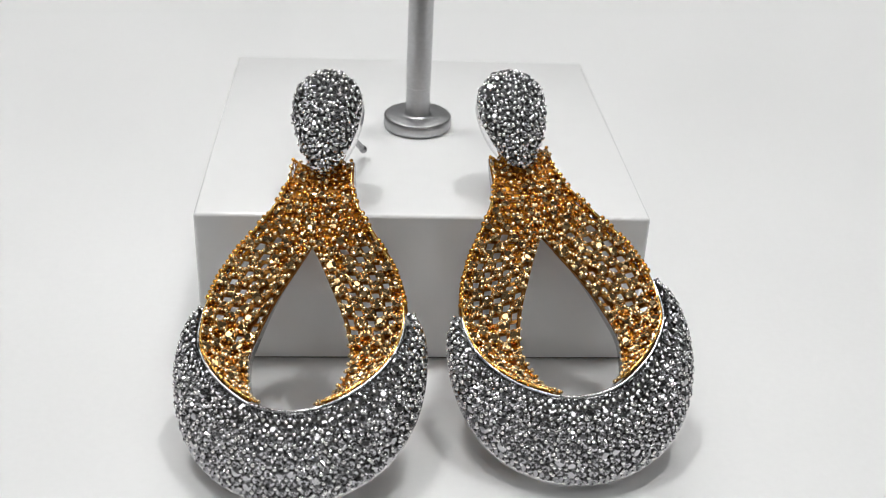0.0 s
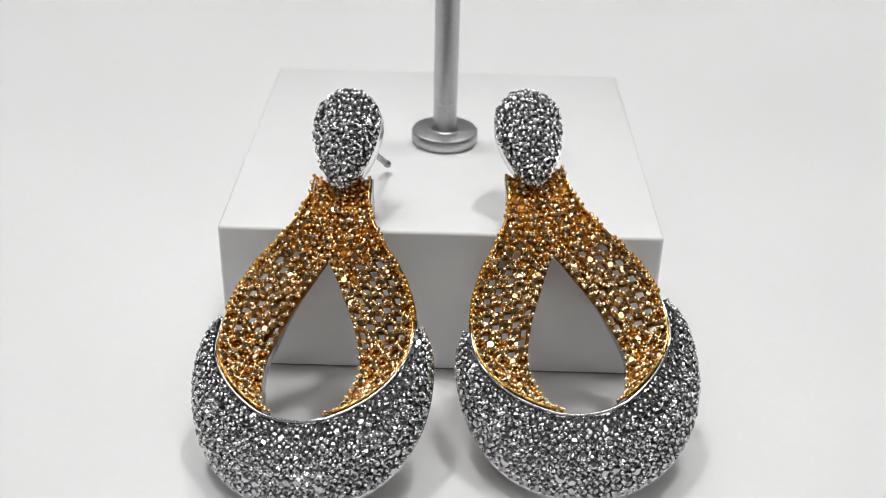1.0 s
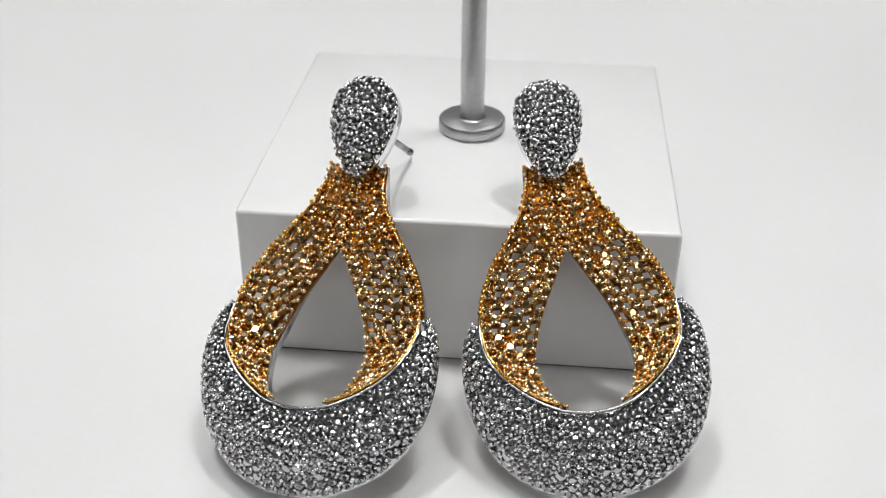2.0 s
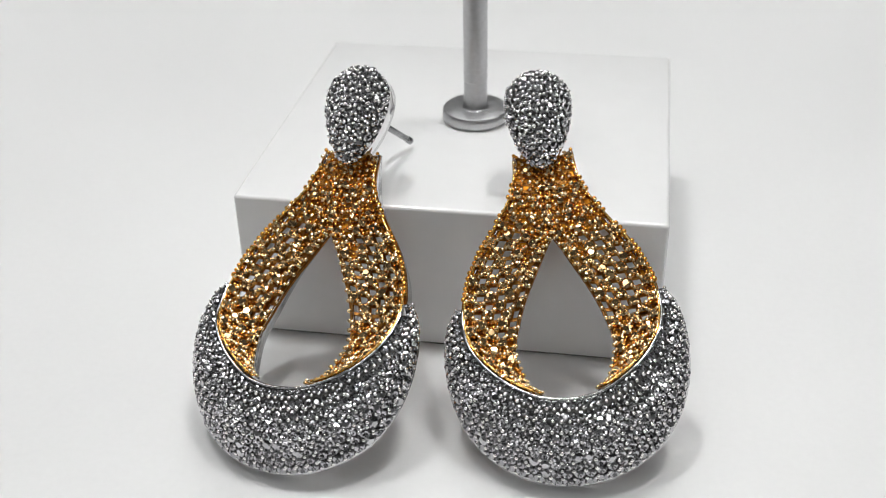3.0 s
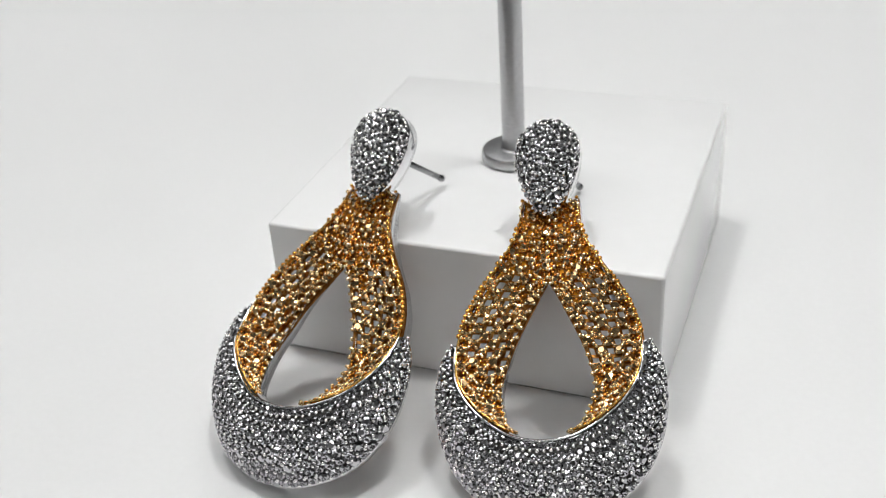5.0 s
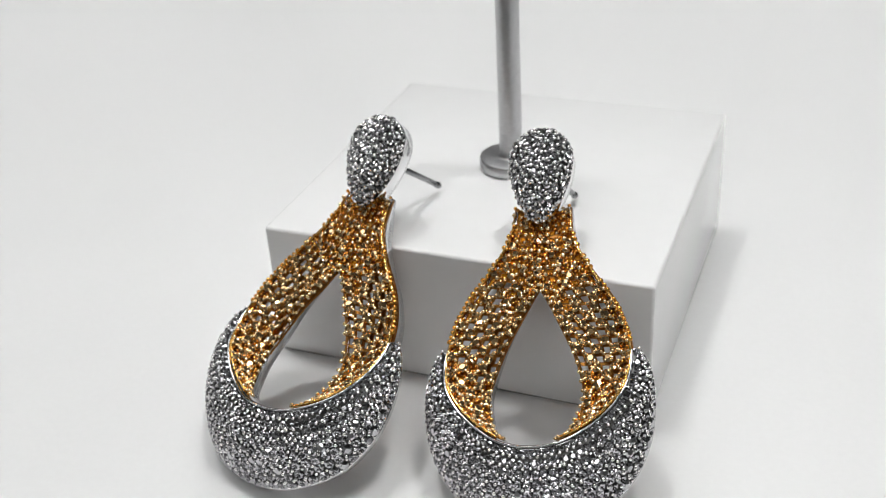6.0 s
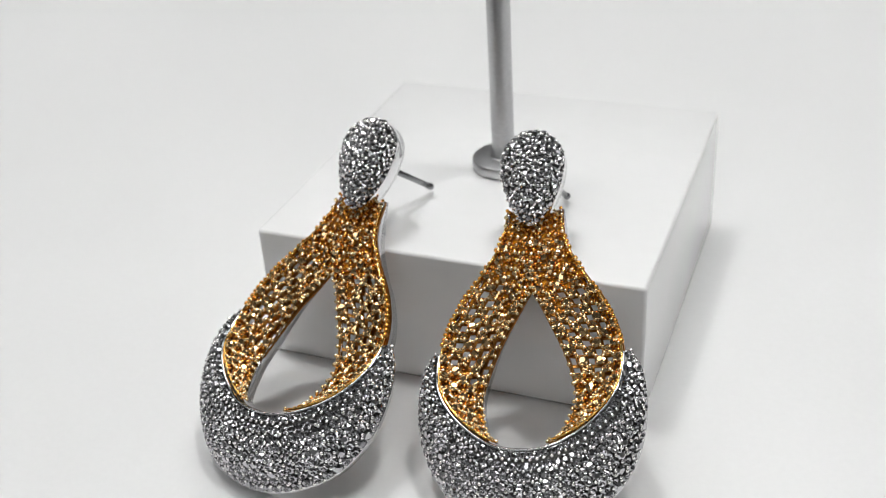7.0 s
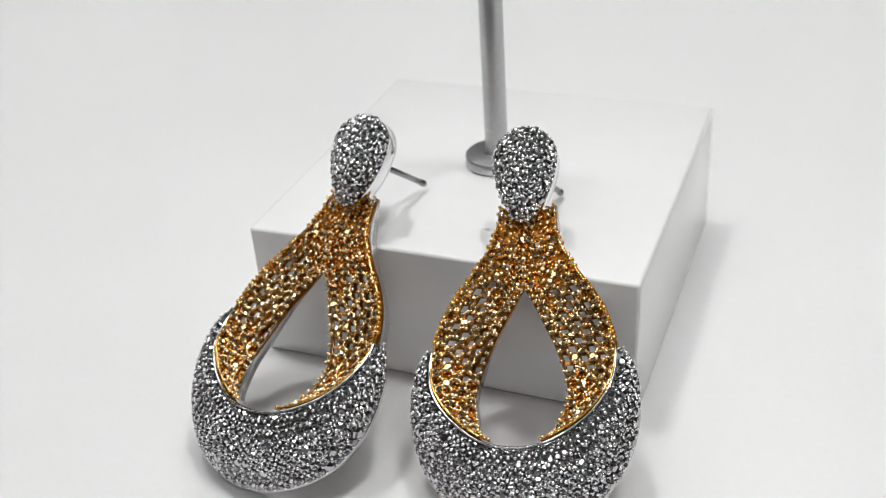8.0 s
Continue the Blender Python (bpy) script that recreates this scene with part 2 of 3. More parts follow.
def gem_mesh(name, mat, sides, flat=False):
    """A small mirror-foiled round stone of radius 1: crown facets round a flat table or a hollow of pavilion facets."""
    verts, faces = [(0, 0, 0.34 if flat else 0.04)], []
    for r, z, turn, step in ((0.48, 0.34, 0.5, 0.0) if flat else (0.30, 0.24, 0.5, 0.13), (0.62, 0.30 if flat else 0.36, 0.0, 0.10), (1.0, 0.0, 0.5, 0.0)):
        for i in range(sides):
            a = 2 * math.pi * (i + turn) / sides
            verts.append((r * math.cos(a), r * math.sin(a), z - step * (i % 2)))
    for i in range(sides):
        j = (i + 1) % sides
        faces.append((0, 1 + i, 1 + j))
        for ring, ahead in ((1, False), (1 + sides, True)):
            a, b, c, d = ring + i, ring + j, ring + sides + i, ring + sides + j
            faces += [(a, c, b), (b, c, d)] if ahead else [(a, c, d), (a, d, b)]
    faces.append(tuple(range(3 * sides, 2 * sides, -1)))
    me = bpy.data.meshes.new(name)
    me.from_pydata(verts, [], faces)
    bm = bmesh.new()
    bm.from_mesh(me)
    bmesh.ops.recalc_face_normals(bm, faces=bm.faces[:])
    bm.to_mesh(me)
    bm.free()
    me.materials.append(mat)
    return me


def unit_bead():
    bm = bmesh.new()
    bmesh.ops.create_icosphere(bm, subdivisions=2, radius=1)
    v = np.array([q.co[:] for q in bm.verts])
    f = [[q.index for q in face.verts] for face in bm.faces]
    bm.free()
    return v, f


BEAD_V, BEAD_F = unit_bead()


class Beads:
    """Gathers the prong beads of a surface, none on top of another."""

    def __init__(self, apart):
        self.apart, self.cells, self.v, self.f = apart, {}, [], []

    def add(self, p, normal, radius, tall=0.62, lean=0.13):
        key = tuple(int(math.floor(c / self.apart)) for c in p)
        for dx in (-1, 0, 1):
            for dy in (-1, 0, 1):
                for dz in (-1, 0, 1):
                    for q in self.cells.get((key[0] + dx, key[1] + dy, key[2] + dz), ()):
                        if np.linalg.norm(q - p) < self.apart:
                            return
        self.cells.setdefault(key, []).append(np.array(p))
        normal = unit(normal + np.array([random.gauss(0, lean) for _ in range(3)]))
        side = unit(np.cross(normal, (0.3, 0.5, 0.81)))
        other = np.cross(normal, side)
        turn = np.array([side, other, normal * tall]) * radius * random.uniform(0.88, 1.1)
        base = len(self.v)
        self.v.extend((BEAD_V @ turn + p) * MM)
        self.f.extend([[base + i for i in face] for face in BEAD_F])

    def done(self, name, mat, parent, label):
        return data_part(name, [tuple(q) for q in self.v], self.f, mat, parent, label, True, "stuff")


def place_gem(name, me, parent, p, normal, radius, wobble=5.0):
    ob = new(name, me)
    ob.parent = parent
    turn = Vector(normal).to_track_quat("Z", "Y").to_matrix().to_4x4()
    tilt = pose(0, 0, 0, random.gauss(0, wobble), random.gauss(0, wobble), random.uniform(0, 45))
    ob.matrix_basis = Matrix.Translation(Vector(p) * MM) @ turn @ tilt @ Matrix.Diagonal((*(Vector((1, 1, 1)) * radius * MM), 1))
    return ob


def strip(profiles):
    """Verts and faces of a bar whose cross sections are given one after another."""
    verts, faces = [], []
    k = len(profiles[0])
    for ring in profiles:
        verts += [tuple(np.array(p) * MM) for p in ring]
    for i in range(len(profiles) - 1):
        for a in range(k):
            b = (a + 1) % k
            faces.append((i * k + a, i * k + b, (i + 1) * k + b, (i + 1) * k + a))
    faces.append(tuple(range(k))[::-1])
    faces.append(tuple((len(profiles) - 1) * k + a for a in range(k)))
    return verts, faces


def rail(curve, s0, s1, side, wide, deep, count=60, up=(0, 0, 1), lift=0.0):
    """A rounded bar that follows a curve of the drop: side is +-1 for the half."""
    rings = []
    for i in range(count + 1):
        s = s0 + (s1 - s0) * i / count
        p = curve(s) * (side, 1, 1)
        d = unit((curve(min(s + 0.01, 1)) - curve(max(s - 0.01, 0))) * (side, 1, 1))
        out = unit(np.cross(d, up))
        n = np.cross(out, d)
        n = n if n[2] > 0 else -n
        taper = min(1.0, 0.1 + 10 * min(i, count - i) / count)
        w, c = wide / 2 * taper, lift * taper
        rings.append([p + out * a * w + n * (b * taper + c) for a, b in ((-1, -deep), (-1, -0.12), (-0.6, 0.06), (0, 0.12), (0.6, 0.06), (1, -0.12), (1, -deep))])
    return strip(rings)


def surface_gold(s, t, side):
    """The inner gold band: s down the arm, t from the inner edge to the rim; slightly hollow."""
    a, b = INNER(s), RIM(s)
    p = a + (b - a) * t
    w = np.linalg.norm(b - a)
    p = p + np.array((0, 0, -1)) * 0.10 * w * 4 * t * (1 - t) * (0.35 + 0.65 * min(1, s * 2.5))
    return p * (side, 1, 1)


def gold_normal(s, t, side):
    a = surface_gold(s + 0.004, t, side) - surface_gold(s - 0.004, t, side)
    b = surface_gold(s, min(t + 0.03, 1), side) - surface_gold(s, max(t - 0.03, 0), side)
    n = unit(np.cross(a, b))
    return n if n[2] > 0 else -n


CELL = 1.38


def gold_arm(earring, side, gems):
    lattice_v, lattice_f = [], []
    beads, deep_beads = Beads(0.38), Beads(0.46)
    # distances along the middle of the arm
    fine = np.linspace(0, 1, 400)
    mid = np.array([surface_gold(s, 0.5, 1) for s in fine])
    run = np.r_[0, np.cumsum(np.linalg.norm(np.diff(mid, axis=0), axis=1))]
    places, at = [], 0.0
    while at < run[-1] - 0.4:
        places.append(at)
        up = np.interp(at, run, mid[:, 1])
        at += 1.25 if up > 3.0 else 1.3 if up < -14 else CELL
    places.append(run[-1])
    cuts = np.interp(places, run, fine)
    steps = len(cuts) - 1
    floor_v, floor_f = [], []

    def bar(p, q, n, w=0.42, deep=0.95):
        d = unit(q - p)
        o = np.cross(n, d) * w / 2
        base = len(lattice_v)
        for e in (p, q):
            for x in (e - o - n * 0.56, e + o - n * 0.56, e + o * 0.8 - n * deep, e - o * 0.8 - n * deep):
                lattice_v.append(tuple(x * MM))
        for a in range(4):
            b = (a + 1) % 4
            lattice_f.append((base + a, base + b, base + 4 + b, base + 4 + a))

    gem_jobs = []
    for i in range(steps):
        s0, s1 = cuts[i], cuts[i + 1]
        sm = (s0 + s1) / 2
        w = np.linalg.norm(RIM(sm) - INNER(sm))
        collar = surface_gold(sm, 0.5, 1)[1] > 2.6
        low = surface_gold(sm, 0.5, 1)[1] < -14.0
        height = surface_gold(sm, 0.5, 1)[1]
        cell = 1.25 if collar else 1.3 if low else CELL
        rows = max(1, int(round(w / cell)))
        for k in range(rows):
            t0, t1 = k / rows, (k + 1) / rows
            c = [surface_gold(s0, t0, side), surface_gold(s0, t1, side), surface_gold(s1, t1, side), surface_gold(s1, t0, side)]
            n = gold_normal(sm, (t0 + t1) / 2, side)
            m = sum(c) / 4
            size = min(np.linalg.norm(c[1] - c[0]), np.linalg.norm(c[3] - c[0]))
            for a in range(4):
                bar(c[a], c[(a + 1) % 4], n)
                if k == 0 and a in (0, 3) and s0 > 0.24:
                    edge = unit(c[0] - c[1])
                    beads.add(c[a] + edge * 0.22 + n * 0.05, n, random.uniform(0.29, 0.35), 0.8)
                if collar or low:
                    pale = random.random() < (0.4 if low or height > 8 else 0.62)
                    (beads if pale else deep_beads).add(c[a] + n * (0.26 if pale else 0.1) + np.array([random.uniform(-0.12, 0.12) for _ in range(3)]), n, random.uniform(0.26, 0.37) if pale else random.uniform(0.2, 0.3))
            # counted from the rim, so that stones and gaps alternate like a chequer-board
            stone = (i + rows - 1 - k) % 2 == 0
            closed = height < -8.5 - 5.0 * random.random() or k == rows - 1 or (k < 2 and height > -1.5) or height > 2.6 - 3.6 * random.random() ** 1.5
            if stone or collar or closed:
                base = len(floor_v)
                floor_v.extend(tuple((q - n * (0.75 if stone else 1.0)) * MM) for q in c)
                floor_f.append((base, base + 1, base + 2, base + 3))
            if stone and not collar:
                for q in c:
                    beads.add(q + (m - q) * 0.24 + n * 0.22, n, random.uniform(0.27, 0.33), 0.75)
            if stone and (not collar or random.random() < (0.35 if height > 9.5 else 0.75)):
                gem_jobs.append((m + n * (0.05 if collar else 0.02), n, size * (0.54 if collar else 0.64)))
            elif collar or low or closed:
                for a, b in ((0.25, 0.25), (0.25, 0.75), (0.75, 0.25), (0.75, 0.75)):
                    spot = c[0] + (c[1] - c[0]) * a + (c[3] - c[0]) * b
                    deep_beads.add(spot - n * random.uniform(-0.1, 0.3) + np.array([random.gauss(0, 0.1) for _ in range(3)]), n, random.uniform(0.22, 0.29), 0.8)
    # a solid ridge where the two arms meet, and larger prongs along the upper rim
    for i in range(16):
        p = INNER(0.12 + 0.12 * i / 15) * (side, 1, 1)
        for j in range(2):
            deep_beads.add(p + np.array((side * (0.25 + 0.55 * j), random.uniform(-0.1, 0.1), -0.05 - 0.1 * j)), np.array((0, 0, 1.0)), random.uniform(0.27, 0.33))
    for i in range(22):
        s = 0.10 + 0.38 * i / 21
        out = unit((RIM(s) - INNER(s)) * (1, 1, 0)) * (side, 1, 1)
        deep_beads.add(RIM(s) * (side, 1, 1) + out * 0.24 + np.array((0, 0, 0.12)), unit(out * 0.5 + np.array((0, 0, 1.0))), random.uniform(0.33, 0.43), 0.8)
    lattice = data_part("gold_lattice", lattice_v, lattice_f, SHADED_GOLD, earring, "openwork gold lattice, recess shade in its dark colour")
    data_part("seat", floor_v, floor_f, AMBER_SEAT, lattice, "gold seats under the stones, amber glow in their colour")
    beads.done("prong_beading", GOLD_PRONG, lattice, "small pale gold prong beads")
    deep_beads.done("collar_beading", DEEP_PRONG, lattice, "small gold beads, deep orange shade in their colour")
    for p, n, r in gem_jobs:
        place_gem("champagne_stone", random.choice(gems), lattice, p, n, r, 15)
    v, f = rail(INNER, 0.235, 1, side, 0.26, 0.5, lift=-0.4)
    data_part("inner_rail", v, f, SHADED_GOLD, lattice, "thin gold rail in the shaded gold colour", True)
    v, f = rail(RIM, 0.02, 1, side, 0.40, 1.0, 60, lift=0.14)
    data_part("rim_rail", v, f, GOLD, lattice, "bright polished gold rim", True)
    # the plain white-metal wall behind the arm
    rings = []
    for i in range(71):
        s = i / 70 * 0.80
        p, q = RIM(s), INNER(s)
        out = unit((p - q) * (1, 1, 0))
        back = np.array((0, 0, -1.0)) * min(1.0, 0.3 + 0.7 * i / 8)
        rings.append([x * (side, 1, 1) for x in (p + back * 0.9, p + out * 0.12 + back * 1.3, p + out * 0.4 + back * 3.2, p - out * 0.3 + back * 3.2, p - out * 0.5 + back * 1.1)])
    v, f = strip(rings)
    data_part("side_wall", v, f, RHODIUM, lattice, "smooth polished white-metal side wall", True)
    # and the wall round the opening
    rings = []
    for i in range(61):
        s = 0.26 + i / 60 * 0.74
        p, q = INNER(s), RIM(s)
        out = unit((p - q) * (1, 1, 0))
        deep = 0.6 + 1.9 * min(1.0, i / 25)
        p = p + out * 0.12
        back = np.array((0, 0, -1.0))
        rings.append([x * (side, 1, 1) for x in (p + back * 0.45, p + out * 0.1 + back * 0.8, p + out * 0.1 + back * deep, p - out * 0.4 + back * deep, p - out * 0.35 + back * 0.6)])
    v, f = strip(rings)
    data_part("opening_wall", v, f, RHODIUM, lattice, "smooth metal wall round the opening", True)
    return lattice


def surface_silver(s, t, sink=0.0):
    a, b = CREST_ALL(s), EDGE_ALL(s)
    w = np.linalg.norm(b - a)
    chord = unit(b - a)
    along = unit(CREST_ALL(min(s + 0.01, 1)) - CREST_ALL(max(s - 0.01, 0)))
    n = unit(np.cross(along, chord))
    n = n if n[2] > 0 else -n
    return a + (b - a) * t + n * (0.185 * w * 4 * t * (1 - t) - sink)


def silver_normal(s, t):
    a = surface_silver(min(s + 0.004, 1), t) - surface_silver(max(s - 0.004, 0), t)
    b = surface_silver(s, min(t + 0.03, 1)) - surface_silver(s, max(t - 0.03, 0))
    n = unit(np.cross(a, b))
    return n if n[2] > 0 else -n


EDGE_DEEP = 1.95


def silver_crescent(earring, gems):
    verts, faces = [], []
    rows, cols = 14, 120
    for i in range(cols + 1):
        for k in range(rows + 1):
            verts.append(tuple(surface_silver(i / cols, k / rows, 0.62) * MM))
    for i in range(cols):
        for k in range(rows):
            a = i * (rows + 1) + k
            faces.append((a, a + 1, a + rows + 2, a + rows + 1))
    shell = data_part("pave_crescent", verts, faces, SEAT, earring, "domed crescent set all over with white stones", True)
    mod = shell.modifiers.new("thick", "SOLIDIFY")
    mod.thickness, mod.offset = 0.35 * MM, 0
    pitch = 1.32
    fine = np.linspace(0, 1, 500)
    width = np.array([np.linalg.norm(EDGE_ALL(s) - CREST_ALL(s)) * 1.05 for s in fine])
    beads = Beads(0.40)
    jobs = []
    need = np.maximum(np.round((width - 0.7) / pitch).astype(int), (width > 0.75).astype(int))
    cuts = [0] + [i + 1 for i in range(len(need) - 1) if need[i] != need[i + 1]] + [len(need)]
    for lo, hi in zip(cuts, cuts[1:]):
        rows = need[lo]
        for k in range(rows):
            t = (k + 0.5) / rows
            p = np.array([surface_silver(x, t) for x in fine[lo:hi]])
            run = np.r_[0, np.cumsum(np.linalg.norm(np.diff(p, axis=0), axis=1))]
            across_pitch = float(np.mean(width[lo:hi])) / rows
            middle = np.array([surface_silver(x, 0.5) for x in fine[lo:hi]])
            count = max(1, int(round(np.linalg.norm(np.diff(middle, axis=0), axis=1).sum() / min(pitch, 1.1 * across_pitch))))
            for c in range(count):
                at = (c + 0.5) * run[-1] / count
                s = float(np.interp(at, run, fine[lo:hi]))
                n = silver_normal(s, t)
                m = surface_silver(s, t, 0.4 * max(0.0, 1 - min(s, 1 - s) / 0.08))
                r = min(run[-1] / count, across_pitch, 1.72) * random.uniform(0.56, 0.575)
                jobs.append((m, n, r))
                along = unit(surface_silver(min(s + 0.005, 1), t) - surface_silver(max(s - 0.005, 0), t))
                across = unit(np.cross(n, along))
                out = 1 if across @ (EDGE_ALL(s) - CREST_ALL(s)) > 0 else -1
                for a, b in ((1, 1), (1, -1), (-1, 1), (-1, -1)):
                    if k == 0 and b == -out:
                        continue
                    last = (k == rows - 1 and b == out)
                    beads.add(m + (along * a * run[-1] / count + across * b * across_pitch * (0.8 if last else 1)) * 0.45 + n * (0.0 if last else 0.16), n, random.uniform(0.26, 0.29), 0.7, 0.06)
    for p, n, r in jobs:
        place_gem("white_stone", random.choice(gems), shell, p, n, r, 3.5)
    beads.done("prong_beading", PRONG, shell, "small bright white-metal prong beads")
    # polished border strips along crest and edge
    v, f = rail(CREST_ALL, 0, 1, 1, 0.42, 1.2, 140, lift=0.12)
    data_part("crest_rail", v, f, RHODIUM, shell, "thin bright rim of the crescent", True)
    rings = []
    for i in range(141):
        s = i / 140
        p, q = EDGE_ALL(s), CREST_ALL(s)
        out = unit(p - q)
        w = min(1.0, np.linalg.norm(p - q) / 3)
        n = silver_normal(s, 0.9) * w
        back = unit(np.array((0, 0, -1.0)) - out * 0.4)
        out = out * w
        rings.append([p - out * 0.30 + n * 0.05, p + out * 0.10 + n * 0.08, p + out * 0.22 - n * 0.25, p + out * 0.12 + back * EDGE_DEEP * w, p - out * 0.5 + back * EDGE_DEEP * w, p - out * 0.35 - n * 0.4])
    v, f = strip(rings)
    data_part("edge_wall", v, f, RHODIUM, shell, "smooth polished outer edge", True)
    # the smooth inside of the crest below the opening
    rings = []
    for i in range(61):
        s = 0.36 + 0.28 * i / 60
        p = CREST_ALL(s)
        out = unit(p - np.array((0, -12.0, p[2])))
        w = math.sin(math.pi * i / 60) * 0.8 + 0.2
        rings.append([p, p + out * 0.5 + np.array((0, 0, -2.4 * w)), p + out * 1.0 + np.array((0, 0, -2.4 * w)), p + out * 0.5 + np.array((0, 0, -0.3))])
    v, f = strip(rings)
    data_part("inner_wall", v, f, RHODIUM, shell, "smooth polished inner wall", True)
    return shell


STUD = pose(0, 10.6 * MM, 1.3 * MM, 12, 0, 0)
STUD_LONG, STUD_WIDE = 15.0, 4.88


def pear(y):
    c = STUD_LONG - STUD_WIDE
    if y > c:
        return math.sqrt(max(STUD_WIDE**2 - (y - c) ** 2, 0))
    return STUD_WIDE * math.sin(math.pi / 2 * max(y, 0) / c) ** 0.6


def pear_ring(inset, z, count=64):
    c = STUD_LONG - STUD_WIDE
    out = []
    for i in range(count):
        a = 2 * math.pi * i / count
        # even turns round a point in the bulb
        best = 0.0
        lo, hi = 0.0, 20.0
        for _ in range(26):
            best = (lo + hi) / 2
            x, y = best * math.sin(a), c * 0.92 + best * math.cos(a)
            inside = 0 < y < STUD_LONG and abs(x) < pear(y)
            lo, hi = (best, hi) if inside else (lo, best)
        out.append(np.array((best * math.sin(a) * inset, c * 0.92 + best * math.cos(a) * inset, z)))
    return out


def stud_height(x, y):
    """Height of the domed face over the stud's base."""
    c = (STUD_LONG - STUD_WIDE) * 0.92
    lo = pear(y)
    across = min(abs(x) / max(lo, 1e-3), 1)
    reach = (STUD_LONG - c) if y > c else c
    down = min(abs(y - c) / reach, 1)
    e = max(0.0, 1 - across**2) * max(0.0, 1 - down**2.2)
    return 2.1 * e**0.5


def stud(earring, gems):
    rings = [pear_ring(0.94, -2.9), pear_ring(0.98, -2.7), pear_ring(1.01, -0.1), pear_ring(1.0, 0.12), pear_ring(0.96, 0.1)]
    for k in (0.85, 0.7, 0.5, 0.25):
        ring = pear_ring(k, 0)
        rings.append([np.array((q[0], q[1], stud_height(q[0], q[1]) - 0.45)) for q in ring])
    verts = [tuple(q * MM) for ring in rings for q in ring]
    n = len(rings[0])
    faces = [tuple(range(n))[::-1]]
    for i in range(len(rings) - 1):
        for a in range(n):
            b = (a + 1) % n
            faces.append((i * n + a, i * n + b, (i + 1) * n + b, (i + 1) * n + a))
    faces.append(tuple((len(rings) - 1) * n + a for a in range(n)))
    s = data_part("pear_stud", verts, faces, RHODIUM, earring, "pear-shaped stud top set with small white stones", True)
    s.data.set_sharp_from_angle(angle=radians(50))
    # dark seat colour paints the shade between the stud's stones
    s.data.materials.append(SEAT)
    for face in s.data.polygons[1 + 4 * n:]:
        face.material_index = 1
    s.matrix_basis = STUD
    beads = Beads(0.55)
    pitch = 1.22

    def on(x, y):
        e = 0.05
        z = stud_height(x, y)
        nx = (stud_height(x - e, y) - stud_height(x + e, y)) / (2 * e)
        ny = (stud_height(x, y - e) - stud_height(x, y + e)) / (2 * e)
        nrm = unit(np.array((max(-1.2, min(1.2, nx)), max(-1.2, min(1.2, ny)), 1.0)))
        return np.array((x, y, z)), nrm

    row = 0
    y = 0.95
    while y < STUD_LONG - 0.4:
        half = pear(y) - 0.22
        count = int(round(2 * half / pitch)) + 1
        if row % 2 and count > 3:
            count, half = count - 1, half - pitch * 0.42
        if half > 0.15:
            for i in range(count):
                x = (i - (count - 1) / 2) * (2 * half / max(count - 1, 1) if count > 1 else 0) * 0.97
                p, nrm = on(x + random.uniform(-0.05, 0.05), y + random.uniform(-0.05, 0.05))
                place_gem("white_stone", random.choice(gems), s, p + nrm * 0.05, nrm, pitch * 0.52, 5)
                for a in range(3):
                    q = 2 * math.pi * (a / 3 + 0.08) + row * 1.7 + i * 0.9
                    bx, by = x + math.cos(q) * pitch * 0.56, y + math.sin(q) * pitch * 0.56
                    if 0 < by < STUD_LONG and abs(bx) < pear(by) * 1.02:
                        b, bn = on(bx, by)
                        beads.add(b + bn * 0.2, bn, random.uniform(0.25, 0.29), 0.75, 0.06)
        row += 1
        y += pitch * 0.93
    for q in pear_ring(0.965, 0, 48):
        b, bn = on(q[0], q[1])
        beads.add(np.array((q[0], q[1], min(b[2], 0.75))) + bn * 0.1, bn, 0.27)
    beads.done("prong_beading", PRONG, s, "small bright prong beads")
    post = lathe_bm([(0, -2.8 * MM), (0.48 * MM, -2.8 * MM), (0.48 * MM, -15.9 * MM), (0.36 * MM, -16.0 * MM), (0.36 * MM, -16.4 * MM), (0.55 * MM, -16.5 * MM), (0.58 * MM, -17.2 * MM), (0.4 * MM, -17.6 * MM), (0, -17.7 * MM)], 20)
    part("ear_post", post, POST_STEEL, s, "straight grey metal ear post", True)
    return s


def earring(m):
    e = tagged(new("earring"), "white and yellow gold teardrop earring paved with stones, leaning on block", "earring", "pair of earrings")
    e.matrix_basis = m
    champagne = [gem_mesh("champagne_stone", CHAMPAGNE, 9, flat) for flat in (True, False)]
    hollow, flat = gem_mesh("white_stone", STONE, 9), gem_mesh("white_stone", BRIGHT_STONE, 9, True)
    white = [hollow] * 5 + [flat]
    silver_crescent(e, white)
    gold_arm(e, 1, champagne)
    gold_arm(e, -1, champagne)
    stud(e, white)
    return e


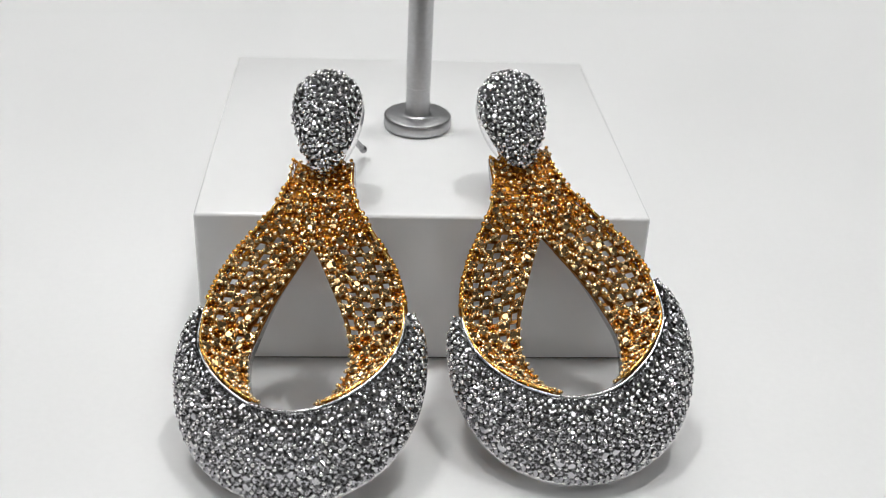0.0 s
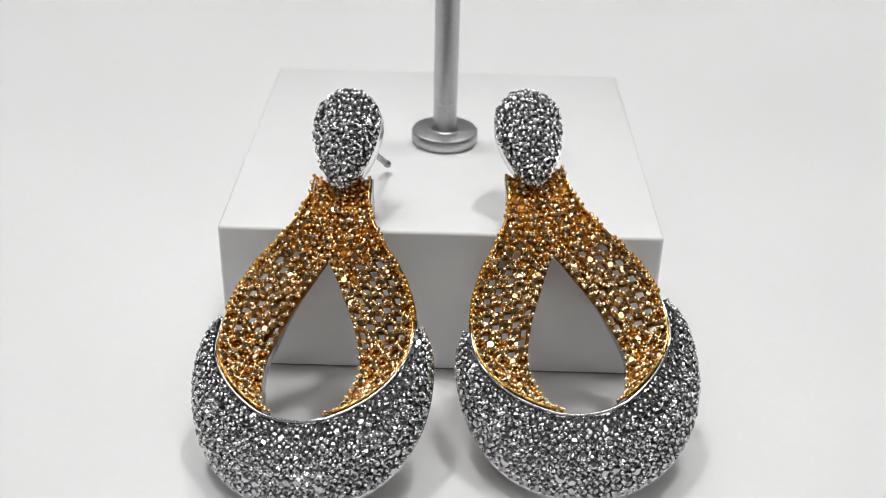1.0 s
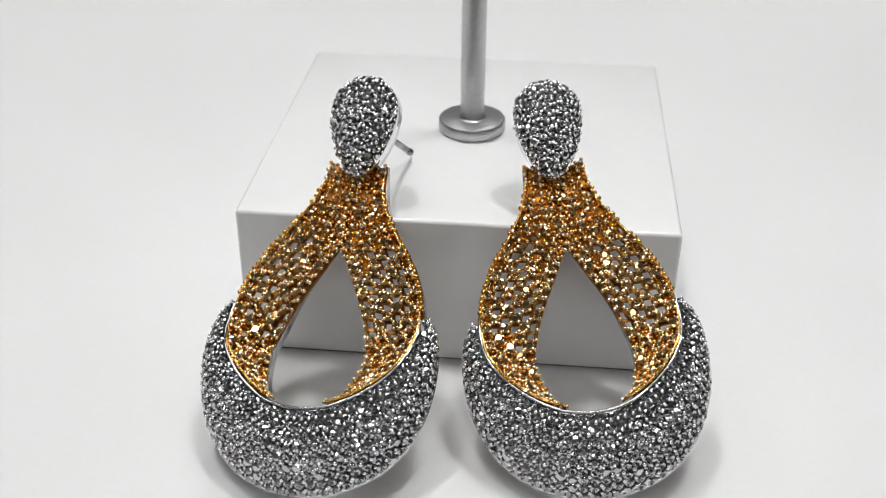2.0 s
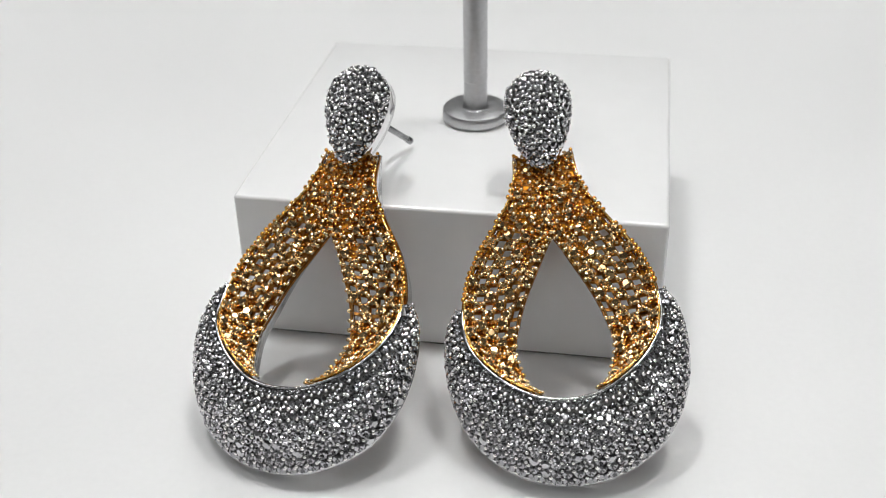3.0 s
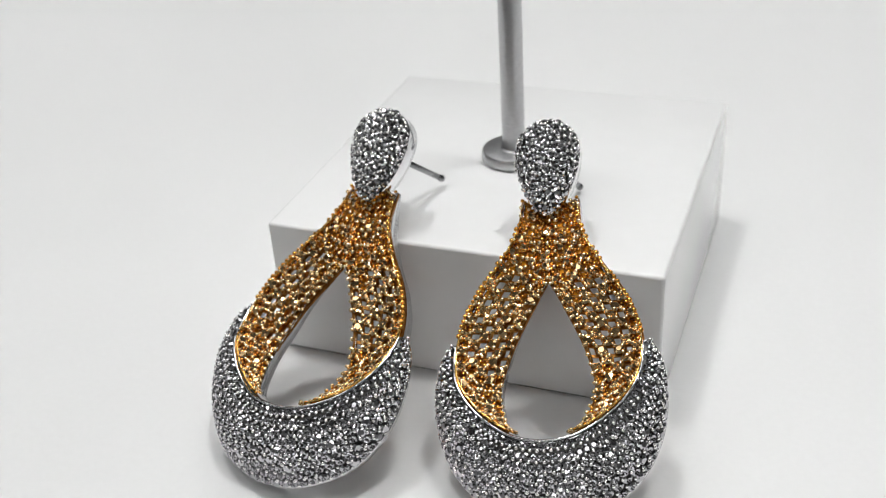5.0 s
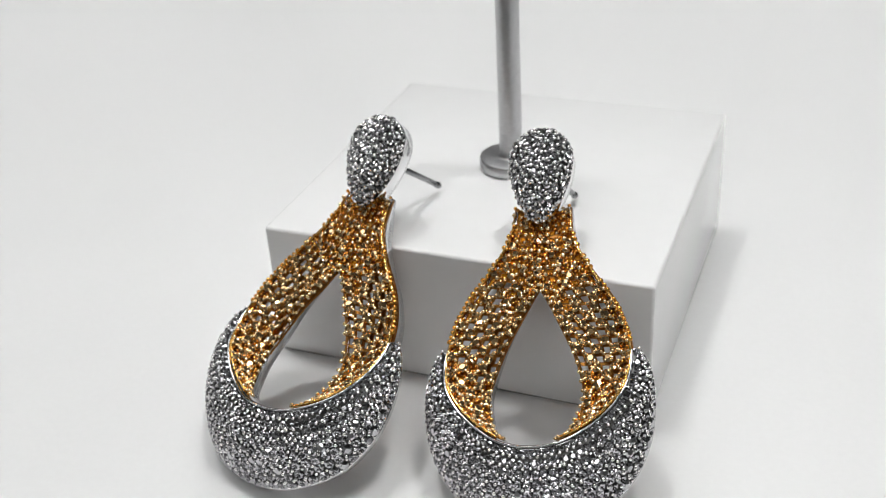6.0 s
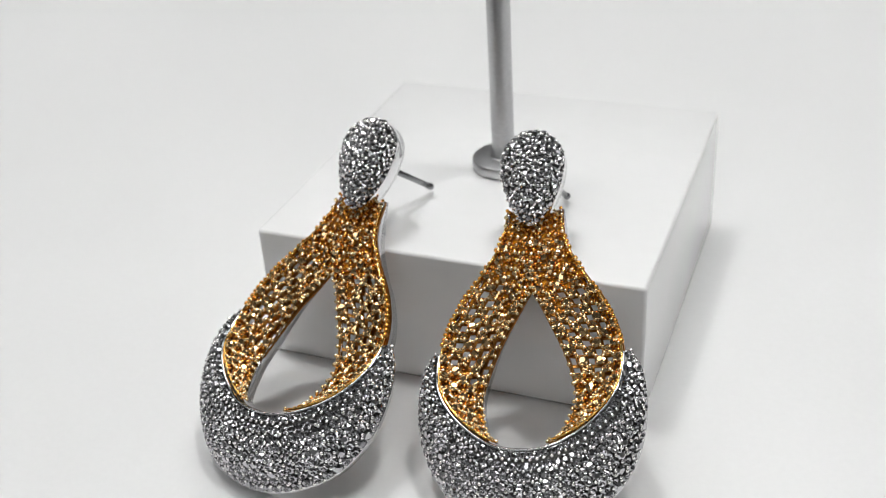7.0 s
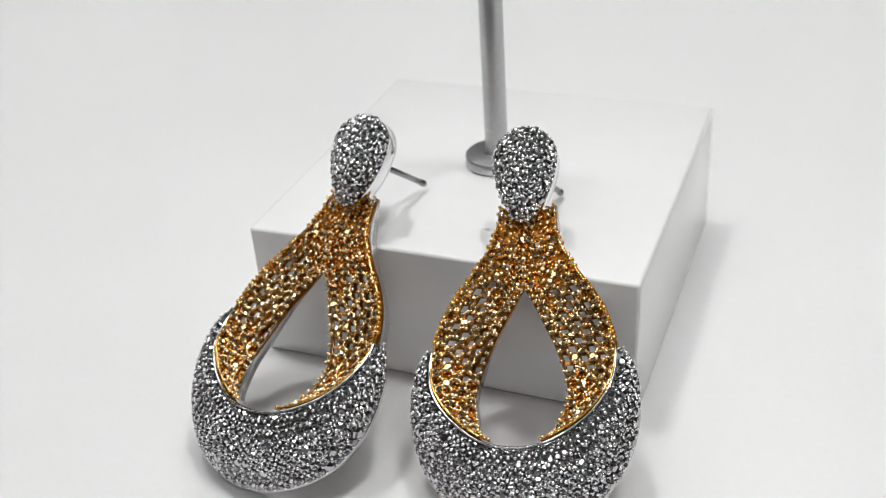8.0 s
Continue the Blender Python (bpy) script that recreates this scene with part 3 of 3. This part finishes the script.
def stance(x, y, z, across, up):
    """A pose from the place of the opening's upper corner (mm) and the drop's two directions."""
    v = Vector(up).normalized()
    u = (Vector(across) - v * v.dot(Vector(across))).normalized()
    n = u.cross(v)
    m = Matrix((u, v, n)).transposed().to_4x4()
    m.translation = Vector((x, y, z)) * MM
    return m


room()
# added out of view to brighten block top and rear table
ceiling_lamp(0.0, 1.25, 0.95, 0.5, BACK_FILL)
# unseen overhead and side panels, added so upward-facing stones reflect something bright
for lamp_at in [(-1.25, 0.16, 0.66, 0.5), (1.25, 0.16, 0.3, 0.3), (-0.75, 0.9, 0.45, 0.4), (0.6, 0.62, 0.34, 0.34), (0.0, 0.36, 0.3, 0.26)]:
    ceiling_lamp(*lamp_at, SIDE_FILL)
# unseen front panels, added to light the stones' faces
for lamp_at in [(0.0, -1.95, 0.44, 0.44), (-1.0, -1.95, 0.34, 0.34), (1.0, -1.95, 0.34, 0.34), (-0.5, -1.05, 0.36, 0.36), (0.5, -1.05, 0.36, 0.36), (-0.24, -0.45, 0.26, 0.26), (0.26, -0.47, 0.26, 0.26)]:
    ceiling_lamp(*lamp_at, WIDE_FILL)
for x in (-0.36, 0.34):
    downlight(x, 0.18, 0.12, MAIN_LAMP)
# tiny unseen spots, scattered only to put glints into stones and beads
for x, y in [(-0.7, -0.25), (0.7, -0.3), (0.0, -0.7), (-0.08, -1.3), (0.06, -0.9), (-1.0, -1.1), (1.0, -1.2), (0.45, -1.7), (-0.45, -2.2)]:
    downlight(x, y, 0.024, GLINT_SPOT)
table()
display_stand()
first_at = stance(16.15, -5.00, 23.05, (0.9806, 0.1497, 0.1264), (-0.1946, 0.8192, 0.5395))
second_at = stance(-15.75, -7.73, 22.62, (0.9856, -0.1539, 0.0700), (0.0944, 0.8447, 0.5269))
first = earring(first_at)
second = copy_thing(first, second_at)
# the studs hang freely, each at its own tilt
for drop, at, lift, stud_at in ((first, first_at, 4.6, stance(13.71, 2.66, 30.75, (0.9871, 0.1358, 0.0852), (-0.1561, 0.6949, 0.7020))),
                          (second, second_at, 1.2, stance(-14.49, 0.51, 30.55, (0.9865, -0.1546, 0.0547), (0.0603, 0.6520, 0.7558)))):
    for ob in drop.children:
        if ob.name.startswith("pear_stud"):
            ob.matrix_basis = at.inverted() @ stud_at
            for leaf in ob.children:
                if leaf.name.startswith("ear_post"):
                    leaf.matrix_basis = pose(0.6 * MM, 8.3 * MM, 0, lift, -6.4, 0)
